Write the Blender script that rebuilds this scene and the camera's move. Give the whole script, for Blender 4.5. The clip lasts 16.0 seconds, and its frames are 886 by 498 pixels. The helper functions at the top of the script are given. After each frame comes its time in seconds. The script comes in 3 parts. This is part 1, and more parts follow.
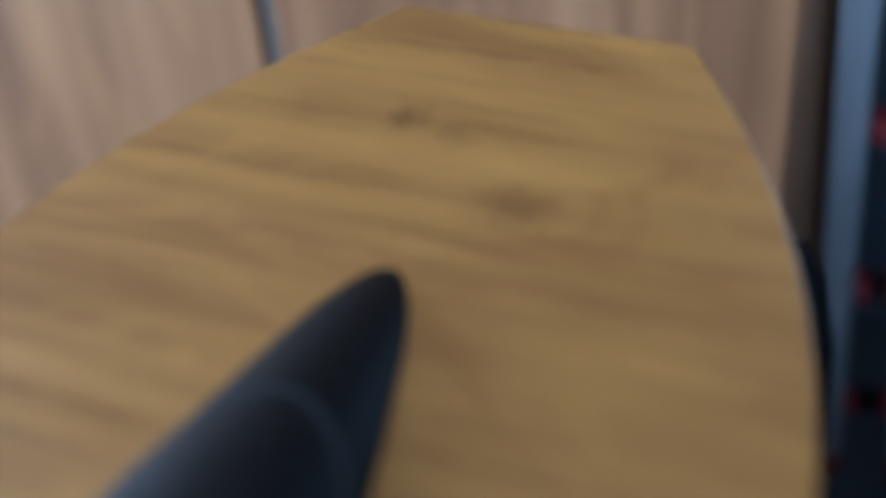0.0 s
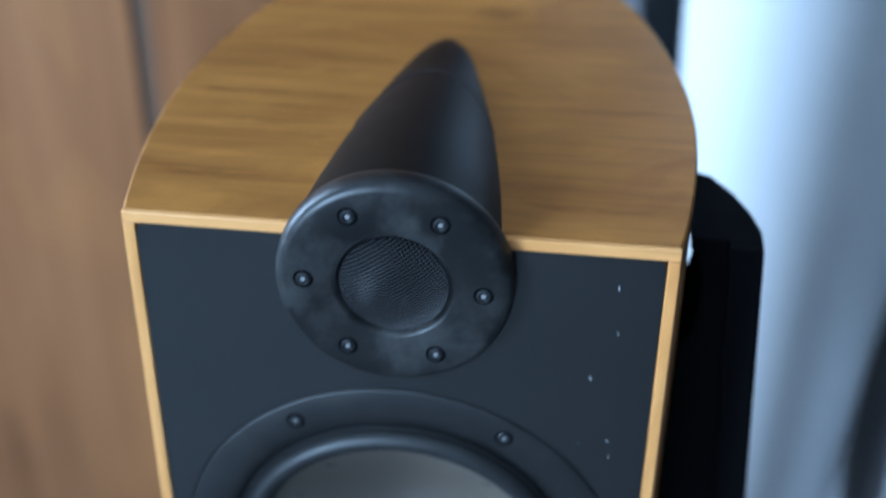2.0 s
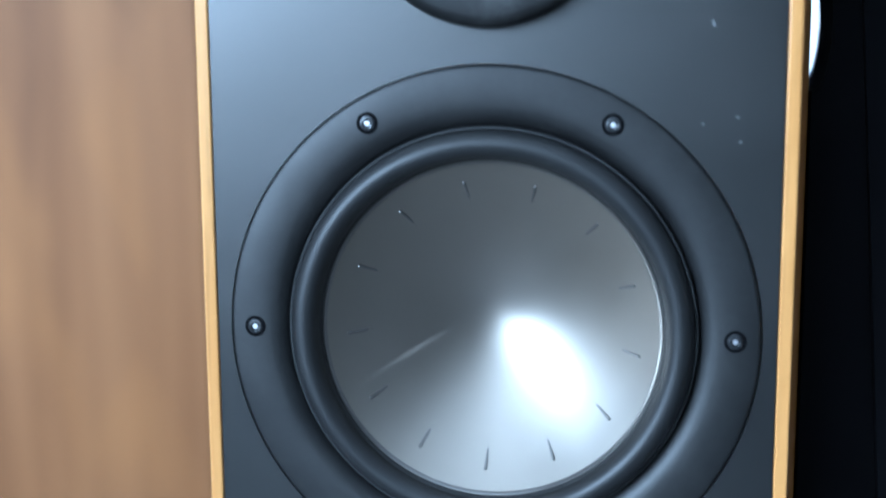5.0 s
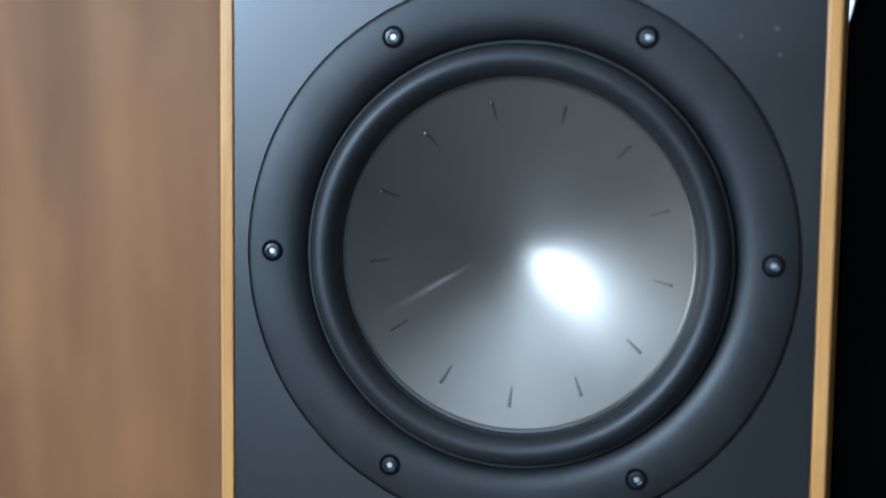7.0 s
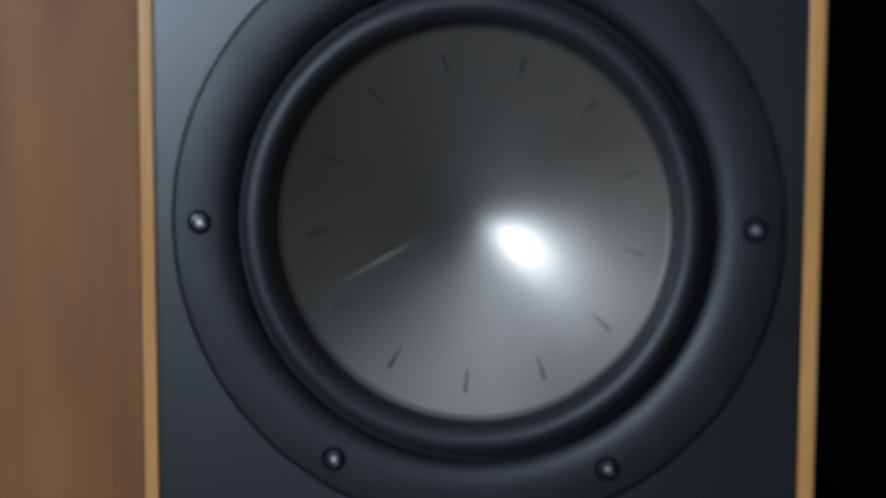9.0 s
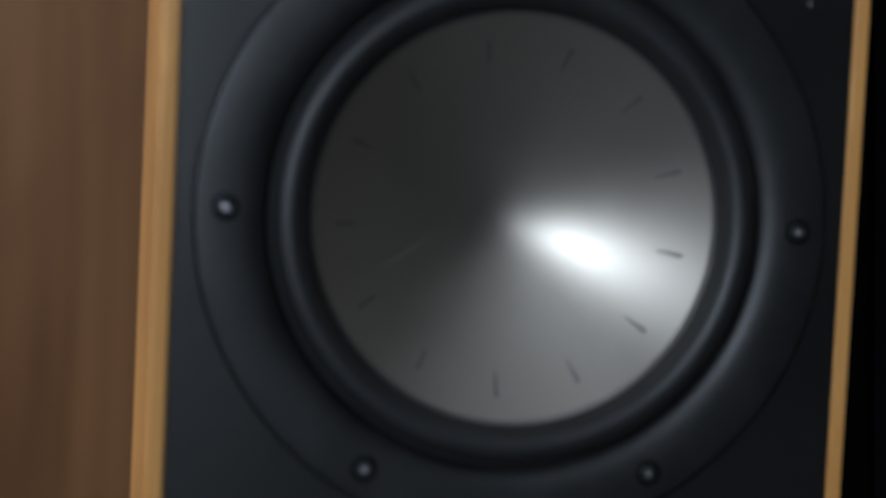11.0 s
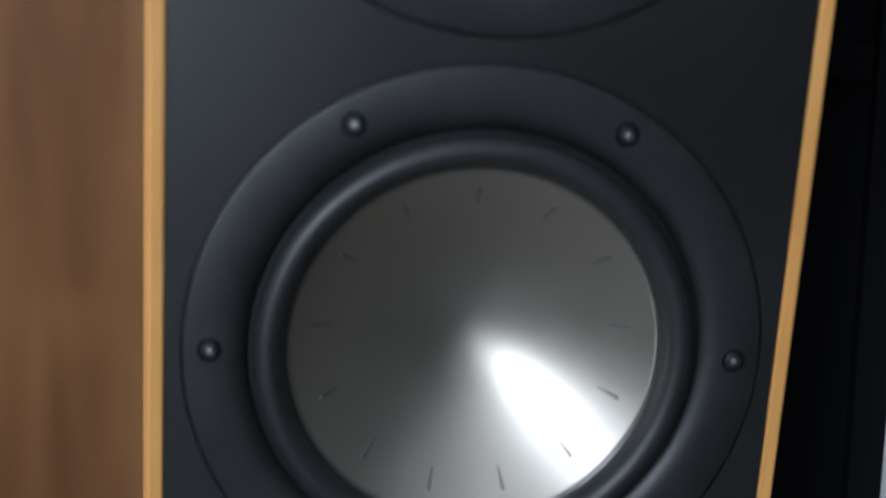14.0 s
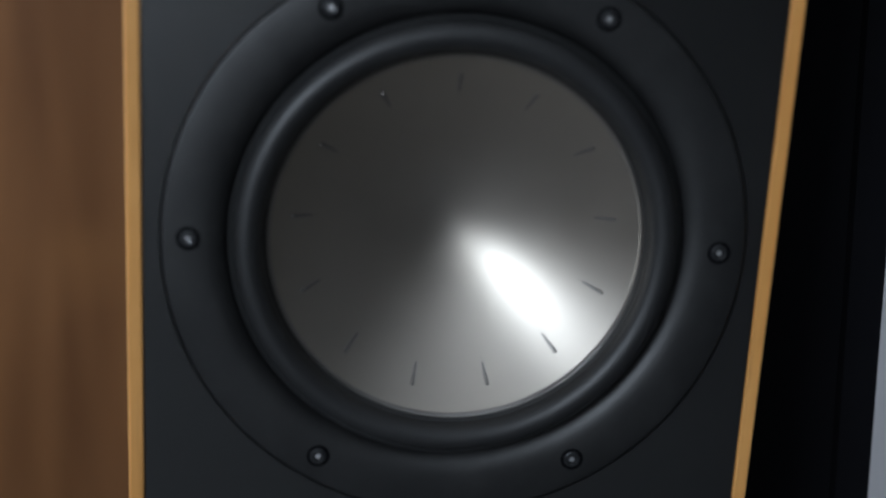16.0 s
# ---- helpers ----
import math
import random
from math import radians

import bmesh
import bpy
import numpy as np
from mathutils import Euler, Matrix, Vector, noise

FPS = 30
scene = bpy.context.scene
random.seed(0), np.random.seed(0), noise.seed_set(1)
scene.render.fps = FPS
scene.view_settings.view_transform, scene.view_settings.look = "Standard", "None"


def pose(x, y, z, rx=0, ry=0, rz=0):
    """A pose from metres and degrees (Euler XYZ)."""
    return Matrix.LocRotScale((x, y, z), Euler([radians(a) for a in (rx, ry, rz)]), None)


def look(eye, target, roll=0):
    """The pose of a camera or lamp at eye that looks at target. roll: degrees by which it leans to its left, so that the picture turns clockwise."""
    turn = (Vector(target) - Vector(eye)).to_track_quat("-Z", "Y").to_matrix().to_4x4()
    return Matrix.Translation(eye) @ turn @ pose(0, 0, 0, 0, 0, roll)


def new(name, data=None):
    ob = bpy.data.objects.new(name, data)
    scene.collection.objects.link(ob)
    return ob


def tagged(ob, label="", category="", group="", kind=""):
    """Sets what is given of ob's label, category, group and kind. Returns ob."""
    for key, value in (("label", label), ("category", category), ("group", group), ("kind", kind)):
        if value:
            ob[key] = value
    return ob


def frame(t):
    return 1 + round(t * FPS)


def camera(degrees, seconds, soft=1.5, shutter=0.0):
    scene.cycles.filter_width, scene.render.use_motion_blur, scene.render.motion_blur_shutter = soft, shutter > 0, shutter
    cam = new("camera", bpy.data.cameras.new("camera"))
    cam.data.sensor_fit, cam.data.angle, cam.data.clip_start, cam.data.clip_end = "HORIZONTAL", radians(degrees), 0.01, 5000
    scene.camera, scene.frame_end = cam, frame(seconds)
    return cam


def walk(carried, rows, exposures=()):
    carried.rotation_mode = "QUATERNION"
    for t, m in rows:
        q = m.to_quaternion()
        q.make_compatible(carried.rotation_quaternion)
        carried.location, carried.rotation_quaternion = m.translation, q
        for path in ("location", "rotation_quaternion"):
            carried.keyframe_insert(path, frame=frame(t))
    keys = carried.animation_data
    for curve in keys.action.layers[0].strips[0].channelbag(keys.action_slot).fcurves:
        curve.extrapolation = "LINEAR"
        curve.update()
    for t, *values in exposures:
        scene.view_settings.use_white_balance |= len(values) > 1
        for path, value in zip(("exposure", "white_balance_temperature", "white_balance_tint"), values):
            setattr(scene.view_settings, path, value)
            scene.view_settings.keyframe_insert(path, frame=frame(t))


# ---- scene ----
# Loudspeaker front baffle lies in the plane y = 0, the upper woofer's centre is the origin.
cam = camera(35.5, 16.0, soft=2.1, shutter=0.5)
# a wide-open lens, focused on the loudspeaker's front
cam.data.dof.use_dof, cam.data.dof.focus_distance, cam.data.dof.aperture_fstop = True, 0.482, 4.6
# seconds, x, y, z, yaw to the left, pitch, roll
PATH = [
    (0, 0.1164, -0.0569, 0.3742, 25.45, -40.09, -5.50),
    (0.2, 0.1087, -0.0779, 0.4084, 22.21, -42.11, -2.87),
    (0.5, 0.1078, -0.1371, 0.4168, 19.90, -40.04, -2.63),
    (1, 0.0868, -0.2511, 0.4451, 13.78, -36.37, -2.16),
    (1.5, 0.0766, -0.3483, 0.4422, 10.58, -33.08, -1.49),
    (2, 0.0641, -0.4064, 0.4312, 6.65, -33.80, 0.48),
    (2.5, 0.0608, -0.4176, 0.4307, 7.66, -35.75, 1.28),
    (3, 0.0939, -0.4119, 0.3986, 13.08, -34.54, 0.81),
    (3.2, 0.0904, -0.4097, 0.3763, 13.59, -32.93, 0.14),
    (3.5, 0.0719, -0.4281, 0.3244, 10.52, -29.92, 0.83),
    (3.7, 0.0845, -0.4379, 0.2785, 11.40, -25.40, -0.53),
    (4, 0.0686, -0.4541, 0.2299, 11.34, -20.23, -0.44),
    (4.5, 0.0639, -0.4616, 0.1444, 9.58, -13.24, 0.25),
    (5, 0.0633, -0.4557, 0.1072, 9.82, -9.62, -0.34),
    (5.2, 0.0547, -0.4459, 0.0935, 9.17, -9.49, -0.70),
    (7.3, 0.0614, -0.4460, 0.0462, 10.76, -5.34, 0.75),
    (7.5, 0.0622, -0.4498, 0.0454, 10.21, -5.56, 0.31),
    (8, 0.0694, -0.4444, 0.0356, 11.18, -5.52, 0.43),
    (8.2, 0.0749, -0.4363, 0.0354, 12.28, -6.06, 0.35),
    (10.3, -0.0564, -0.3765, 0.0080, -5.76, -3.21, 1.49),
    (10.5, -0.0681, -0.3758, 0.0055, -6.71, -3.33, 2.12),
    (11, -0.0858, -0.3802, 0.0092, -9.55, -2.71, 2.77),
    (11.5, -0.0798, -0.3892, 0.0136, -8.72, -2.41, 2.90),
    (12, -0.0691, -0.3888, 0.0135, -9.00, -2.17, 2.19),
    (12.5, -0.0578, -0.3928, 0.0116, -6.41, -2.47, 2.14),
    (13, -0.0553, -0.3979, -0.0280, -5.93, -3.82, 2.66),
    (13.3, -0.0774, -0.3924, -0.0378, -9.41, -6.64, 2.74),
    (13.5, -0.0750, -0.3968, -0.0445, -8.50, -8.47, 2.90),
    (13.8, -0.0591, -0.4111, -0.0490, -6.00, -11.63, 2.88),
    (14, -0.0607, -0.4031, -0.0450, -6.81, -15.24, 3.47),
    (14.5, -0.0535, -0.4125, -0.0616, -5.78, -16.91, 3.18),
    (15, -0.0594, -0.4123, -0.0732, -6.69, -16.61, 3.50),
    (15.5, -0.0500, -0.4094, -0.0688, -5.70, -16.44, 3.44),
    (16, -0.0442, -0.4079, -0.0704, -5.55, -16.37, 3.10),
]


def heading(yaw, pitch):
    a, b = radians(yaw), radians(pitch)
    return Vector((-math.sin(a) * math.cos(b), math.cos(a) * math.cos(b), math.sin(b)))


ROWS = [(t, look((x, y, z), Vector((x, y, z)) + heading(ya, pi), ro)) for t, x, y, z, ya, pi, ro in PATH]
EXPOSURES = [(0, 0.36, 4220, 2), (1, 0.36, 4250, 2), (1.7, 0.28, 4520, 2), (2.5, 0.12, 4650, 2), (3.1, 0.12, 4700, 2), (3.5, 0.55, 4600, 1), (3.8, 0.72, 4500, 1), (4.5, 0.56, 4650, 2), (5, 0.55, 4720, 2), (8, -0.52, 5250, 5), (10.3, -1.32, 5750, 9), (12.6, -1.36, 5800, 9), (13.0, -1.66, 5900, 9), (13.5, -1.55, 6100, 9), (13.8, -0.75, 5900, 9), (14, -0.42, 5800, 9), (14.5, -0.33, 5750, 9), (15.5, -0.83, 5950, 10), (16, -0.94, 5950, 10)]
walk(cam, ROWS, EXPOSURES)

# ---- light: overcast daylight through two unseen windows in the left wall ----
FLOOR = -0.80
world = bpy.data.worlds.new("sky")
scene.world = world
world.use_nodes = True
wn = world.node_tree.nodes
sky = wn.new("ShaderNodeTexSky")
sky.sky_type, sky.sun_disc = "NISHITA", False
sky.sun_elevation, sky.sun_rotation = radians(35), radians(250)
world.node_tree.links.new(sky.outputs[0], wn["Background"].inputs[0])
wn["Background"].inputs[1].default_value = 0.1

WALL_X = -1.4
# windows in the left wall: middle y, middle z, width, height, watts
# the second one, out of view, is added to light the white tower
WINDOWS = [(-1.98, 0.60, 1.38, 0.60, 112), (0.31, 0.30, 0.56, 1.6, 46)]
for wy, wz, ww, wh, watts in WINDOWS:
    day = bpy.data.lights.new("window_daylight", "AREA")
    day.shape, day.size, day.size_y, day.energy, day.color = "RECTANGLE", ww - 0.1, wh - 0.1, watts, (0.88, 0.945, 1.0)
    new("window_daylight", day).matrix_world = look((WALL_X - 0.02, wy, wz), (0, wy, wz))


# ---- materials ----
class Mat:
    """A small builder round a node material."""

    def __init__(self, name, rough=0.5, metal=0.0, spec=0.5):
        self.m = bpy.data.materials.new(name)
        self.m.use_nodes = True
        self.t = self.m.node_tree
        self.b = self.t.nodes["Principled BSDF"]
        self.b.inputs["Roughness"].default_value = rough
        self.b.inputs["Metallic"].default_value = metal
        self.b.inputs["Specular IOR Level"].default_value = spec
        self.co = self.t.nodes.new("ShaderNodeTexCoord").outputs["Object"]

    def node(self, kind, **sets):
        n = self.t.nodes.new(kind)
        for k, v in sets.items():
            n.inputs[k.replace("_", " ")].default_value = v
        return n

    def link(self, a, b):
        self.t.links.new(a, b)

    def mapped(self, scale, rot=(0, 0, 0), loc=(0, 0, 0)):
        n = self.t.nodes.new("ShaderNodeMapping")
        n.inputs["Scale"].default_value = scale
        n.inputs["Rotation"].default_value = rot
        n.inputs["Location"].default_value = loc
        self.link(self.co, n.inputs["Vector"])
        return n.outputs[0]

    def noise(self, scale, stretch=(1, 1, 1), detail=4.0, rough=0.55, distort=0.0, loc=(0, 0, 0)):
        n = self.node("ShaderNodeTexNoise", Scale=scale, Detail=detail, Roughness=rough, Distortion=distort)
        self.link(self.mapped(stretch, loc=loc), n.inputs["Vector"])
        return n.outputs["Fac"]

    def ramp(self, fac, *stops):
        n = self.t.nodes.new("ShaderNodeValToRGB")
        el = n.color_ramp.elements
        while len(el) < len(stops):
            el.new(0.5)
        for e, (p, c) in zip(el, stops):
            e.position = p
            e.color = (*c, 1) if len(c) == 3 else c
        self.link(fac, n.inputs[0])
        return n.outputs[0]

    def mix(self, fac, a, b, how="MIX"):
        n = self.t.nodes.new("ShaderNodeMix")
        n.data_type, n.blend_type = "RGBA", how
        for v, i in ((fac, 0), (a, 6), (b, 7)):
            if isinstance(v, (int, float)):
                n.inputs[i].default_value = v
            elif isinstance(v, tuple):
                n.inputs[i].default_value = (*v, 1)
            else:
                self.link(v, n.inputs[i])
        return n.outputs[2]

    def math(self, how, a, b):
        n = self.t.nodes.new("ShaderNodeMath")
        n.operation = how
        for v, i in ((a, 0), (b, 1)):
            if isinstance(v, (int, float)):
                n.inputs[i].default_value = v
            else:
                self.link(v, n.inputs[i])
        return n.outputs[0]

    def color(self, c):
        if isinstance(c, tuple):
            self.b.inputs["Base Color"].default_value = (*c, 1)
        else:
            self.link(c, self.b.inputs["Base Color"])
        return self

    def rough(self, fac, lo, hi):
        n = self.node("ShaderNodeMapRange", To_Min=lo, To_Max=hi)
        self.link(fac, n.inputs[0])
        self.link(n.outputs[0], self.b.inputs["Roughness"])
        return self

    def bump(self, fac, strength=0.2, dist=0.001):
        n = self.node("ShaderNodeBump", Strength=strength, Distance=dist)
        self.link(fac, n.inputs["Height"])
        self.link(n.outputs[0], self.b.inputs["Normal"])
        return self


def veneer(name, along, dark, light, knots=(), contrast=1.0, rough=0.38, lines=()):
    """Oak veneer; along: the axis of the grain; lines: single dark streaks as start, end, place across, half width, density."""
    m = Mat(name, rough, spec=0.45)
    fine = [170.0, 170.0, 170.0]
    fine[along] = 7.0
    wide = [38.0, 38.0, 38.0]
    wide[along] = 5.0
    pore = [420.0, 420.0, 420.0]
    pore[along] = 16.0
    f = m.noise(1.0, fine, 5.0, 0.6, 0.6)
    w = m.noise(1.0, wide, 3.0, 0.5, 1.4, (3.1, 1.7, 0.4))
    p = m.noise(1.0, pore, 2.0, 0.5, 0.0, (0.3, 5.0, 2.0))
    mid = tuple((a + b) / 2 for a, b in zip(dark, light))
    c = m.ramp(w, (0.28, dark), (0.5, mid), (0.72, light))
    c = m.mix(0.34 * contrast, c, m.ramp(f, (0.32, tuple(v * 0.62 for v in dark)), (0.55, mid), (0.75, light)))
    streak = m.ramp(m.noise(1.0, [v * 0.55 for v in fine], 3.0, 0.65, 1.0, (7.0, 2.0, 1.0)), (0.27, (1, 1, 1)), (0.37, (0, 0, 0)))
    c = m.mix(m.math("MULTIPLY", streak, 0.34 * contrast), c, tuple(v * 0.42 for v in dark))
    c = m.mix(m.math("MULTIPLY", m.ramp(p, (0.30, (1, 1, 1)), (0.42, (0, 0, 0))), 0.26), c, tuple(v * 0.5 for v in dark))
    patch = [22.0, 22.0, 22.0]
    patch[along] = 9.0
    spots = m.noise(1.0, patch, 4.0, 0.6, 1.8, (5.0, 9.0, 2.0))
    c = m.mix(m.math("MULTIPLY", m.ramp(spots, (0.54, (0, 0, 0)), (0.72, (1, 1, 1))), 0.55 * contrast), c, tuple(v * 1.12 for v in light))
    c = m.mix(m.math("MULTIPLY", m.ramp(spots, (0.30, (1, 1, 1)), (0.45, (0, 0, 0))), 0.50 * contrast), c, (dark[0] * 0.85, dark[1] * 0.72, dark[2] * 0.6))
    for (kx, ky, kz), size, dense in knots:
        d = m.t.nodes.new("ShaderNodeVectorMath")
        d.operation = "DISTANCE"
        m.link(m.mapped((1, 1.0, 1)), d.inputs[0])
        d.inputs[1].default_value = (kx, ky, kz)
        wob = m.math("ADD", d.outputs["Value"], m.math("MULTIPLY", m.math("SUBTRACT", m.noise(160.0, detail=3.0), 0.5), size * 2.2))
        c = m.mix(m.math("MULTIPLY", m.ramp(m.math("DIVIDE", wob, size), (0.15, (1, 1, 1)), (1.0, (0, 0, 0))), dense), c, tuple(v * 0.35 for v in dark))
    if lines:
        part_xyz = m.t.nodes.new("ShaderNodeSeparateXYZ")
        m.link(m.co, part_xyz.inputs[0])
        px, py = part_xyz.outputs[0], part_xyz.outputs[1]
        waver = m.math("MULTIPLY", m.math("SUBTRACT", m.noise(1.0, (28, 90, 1), 3.0, 0.6, 0.4, (1, 4, 2)), 0.5), 0.007)
        for x0, x1, y0, half, dense in lines:
            across = m.math("DIVIDE", m.math("ABSOLUTE", m.math("SUBTRACT", m.math("ADD", py, waver), y0), 0.0), half)
            ends = m.math("DIVIDE", m.math("ABSOLUTE", m.math("SUBTRACT", px, (x0 + x1) / 2), 0.0), (x1 - x0) / 2)
            mask = m.math("MULTIPLY", m.ramp(across, (0.2, (1, 1, 1)), (1.0, (0, 0, 0))), m.ramp(ends, (0.6, (1, 1, 1)), (1.0, (0, 0, 0))))
            mask = m.math("MULTIPLY", mask, m.ramp(m.noise(1.0, (60, 300, 1), 3.0, 0.6, 0.3, (9, 1, 3)), (0.35, (0, 0, 0)), (0.55, (1, 1, 1))))
            c = m.mix(m.math("MULTIPLY", mask, dense), c, (dark[0] * 0.38, dark[1] * 0.28, dark[2] * 0.3))
    m.color(c)
    m.rough(f, rough - 0.06, rough + 0.12)
    m.bump(p, 0.12, 0.0004)
    return m.m


def black_paint(name, base, rough, tex=900.0, bump=0.15, spec=0.5, dust=0.0, coat=0.0):
    """Matt black paint or moulded plastic with faint dust and handling marks."""
    m = Mat(name, rough, spec=spec)
    n = m.noise(14.0, detail=5.0)
    c = m.ramp(n, (0.3, tuple(v * 0.8 for v in base)), (0.7, tuple(v * 1.25 for v in base)))
    if dust:
        d = m.ramp(m.noise(38.0, detail=7.0, rough=0.75, loc=(2, 8, 1)), (0.45, (0, 0, 0)), (0.75, (1, 1, 1)))
        c = m.mix(m.math("MULTIPLY", d, dust), c, (0.17, 0.17, 0.165))
    m.color(c)
    m.rough(m.noise(22.0, detail=5.0, loc=(4, 4, 4)), rough - 0.08, rough + 0.10)
    m.b.inputs["Coat Weight"].default_value = coat
    m.b.inputs["Coat Roughness"].default_value = rough
    m.bump(m.noise(tex, detail=2.0), bump * 0.25, 0.0001)
    return m.m


TOP_VENEER = veneer("oak_veneer_top", 0, (0.215, 0.088, 0.0155), (0.43, 0.200, 0.037),
                    [((0.021, 0.189, 0.164), 0.012, 0.42), ((-0.021, 0.216, 0.164), 0.008, 0.5), ((-0.004, 0.212, 0.164), 0.006, 0.4)],
                    lines=[(-0.112, -0.02, 0.098, 0.0013, 0.62), (-0.095, -0.04, 0.088, 0.0011, 0.5), (0.02, 0.075, 0.108, 0.0012, 0.55), (0.03, 0.10, 0.098, 0.001, 0.5), (-0.10, -0.03, 0.030, 0.004, 0.45), (0.045, 0.10, 0.022, 0.004, 0.35), (-0.045, 0.045, 0.252, 0.002, 0.4)])
SIDE_VENEER = veneer("oak_veneer_side", 2, (0.24, 0.092, 0.015), (0.44, 0.195, 0.038))
LIP_WOOD = veneer("oak_lip", 0, (0.60, 0.29, 0.080), (0.75, 0.40, 0.135), contrast=0.4, rough=0.28)
LIP_WOOD_UP = veneer("oak_lip_upright", 2, (0.58, 0.27, 0.070), (0.75, 0.40, 0.130), contrast=0.6, rough=0.28)
BAFFLE_BLACK = black_paint("satin_black_paint", (0.0026, 0.0026, 0.0027), 0.31, 1400.0, 0.5, 0.9, 0.0, 0.9)
CHASSIS_BLACK = black_paint("moulded_black_plastic", (0.0050, 0.0051, 0.0053), 0.50, 1600.0, 0.5, 0.60, 0.07)
RUBBER = black_paint("black_rubber", (0.012, 0.0123, 0.0128), 0.48, 800.0, 0.1, 0.55, 0.02)
POD_BLACK = black_paint("black_lacquered_pod", (0.0060, 0.0056, 0.0052), 0.46, 700.0, 0.12, 0.12, 0.012)
# greyer than the pod: the seam's highlight is put into its colour
SEAM_GREY = black_paint("moulding_seam_highlight", (0.011, 0.0115, 0.012), 0.42, 700.0, 0.1, 0.5)
FACE_BLACK = black_paint("black_faceplate", (0.0045, 0.0047, 0.0049), 0.40, 1200.0, 0.5, 0.45, 0.28)
PANEL_BLACK = black_paint("black_panel", (0.0035, 0.0035, 0.0045), 0.75, 500.0, 0.3, 0.07)
GAP_BLACK = Mat("dark_gap", 0.9, 0.0, 0.05).color((0.004, 0.004, 0.005)).m


def cone_metal():
    m = Mat("satin_metal_cone", 0.3, 1.0)
    n = m.noise(9.0, detail=4.0)
    m.color(m.ramp(n, (0.3, (0.385, 0.35, 0.305)), (0.7, (0.455, 0.42, 0.37))))
    m.rough(m.noise(70.0, detail=5.0, rough=0.7), 0.36, 0.44)
    m.bump(m.noise(1500.0, detail=2.0), 0.06, 0.0002)
    return m.m


CONE = cone_metal()
NOTCH = Mat("pressed_metal_edge", 0.3, 1.0).color((0.32, 0.31, 0.30)).m
PRESSED = Mat("pressed_mark_metal", 0.48, 1.0).color((0.27, 0.26, 0.25)).m
SCREW_METAL = Mat("blackened_steel", 0.30, 0.9).color((0.075, 0.077, 0.080)).m
GLINT_STEEL = Mat("glint_steel", 0.5, 1.0).color((0.62, 0.62, 0.63)).m


WIRE = Mat("dark_wire", 0.38, 0.9).color((0.21, 0.21, 0.215)).m


def door_wood():
    m = Mat("wardrobe_wood", 0.5, spec=0.15)
    w = m.noise(1.0, (15, 15, 0.9), 4.0, 0.55, 1.6)
    f = m.noise(1.0, (75, 75, 2.0), 4.0, 0.6, 0.5, (2, 0, 3))
    blot = m.noise(9.0, (1, 1, 0.35), 2.0, 0.5, 0.9, (6, 1, 2))
    c = m.ramp(w, (0.32, (0.122, 0.054, 0.0205)), (0.50, (0.198, 0.093, 0.037)), (0.68, (0.262, 0.130, 0.054)))
    c = m.mix(0.22, c, m.ramp(f, (0.3, (0.080, 0.035, 0.013)), (0.7, (0.238, 0.118, 0.049))))
    c = m.mix(m.math("MULTIPLY", m.ramp(blot, (0.52, (0, 0, 0)), (0.70, (1, 1, 1))), 0.5), c, (0.280, 0.134, 0.047))
    c = m.mix(m.math("MULTIPLY", m.ramp(m.noise(7.0, (1, 1, 0.3), 2.0, 0.5, 1.2, (1, 3, 7)), (0.55, (0, 0, 0)), (0.72, (1, 1, 1))), 0.55), c, (0.085, 0.036, 0.014))
    m.color(c)
    m.rough(f, 0.4, 0.55)
    m.bump(f, 0.08, 0.0006)
    return m.m


DOOR = door_wood()
GAP_BROWN = Mat("groove_shade_brown", 0.9, 0.0, 0.1).color((0.105, 0.078, 0.058)).m


def plain(name, base, rough, scale=6.0, var=0.12, metal=0.0, bump=0.1):
    m = Mat(name, rough, metal)
    n = m.noise(scale, detail=5.0)
    m.color(m.ramp(n, (0.3, tuple(v * (1 - var) for v in base)), (0.7, tuple(min(1, v * (1 + var)) for v in base))))
    m.bump(m.noise(scale * 25, detail=3.0), bump, 0.0005)
    return m.m


WHITE = plain("white_plastic", (0.70, 0.715, 0.73), 0.40, 5.0, 0.03)
WALL_PAINT = plain("wall_paint", (0.26, 0.26, 0.255), 0.8, 3.0, 0.05)
SLATE_PAINT = plain("dark_slate_paint", (0.17, 0.195, 0.225), 0.6, 3.0, 0.1)
DARK_PAINT = plain("charcoal_paint", (0.035, 0.035, 0.036), 0.7, 3.0, 0.1)
CEIL_PAINT = plain("ceiling_paint", (0.74, 0.74, 0.73), 0.85, 3.0, 0.03)
FLOOR_GREY = plain("grey_vinyl_floor", (0.085, 0.087, 0.090), 0.55, 7.0, 0.15)
ALU = plain("aluminium", (0.62, 0.64, 0.67), 0.42, 12.0, 0.08, 0.35)
RED = plain("red_plastic", (0.30, 0.028, 0.028), 0.5, 20.0, 0.1)
GREY_BOX = plain("light_grey_plastic", (0.30, 0.30, 0.31), 0.5, 9.0, 0.06)
BLACK_BOX = black_paint("black_plastic", (0.006, 0.006, 0.007), 0.7, 500.0, 0.3, 0.15)
FRAME_WHITE = plain("white_window_paint", (0.75, 0.75, 0.74), 0.4, 8.0, 0.04)
SCUFF = Mat("bare_scuff", 0.5).color((0.26, 0.265, 0.27)).m


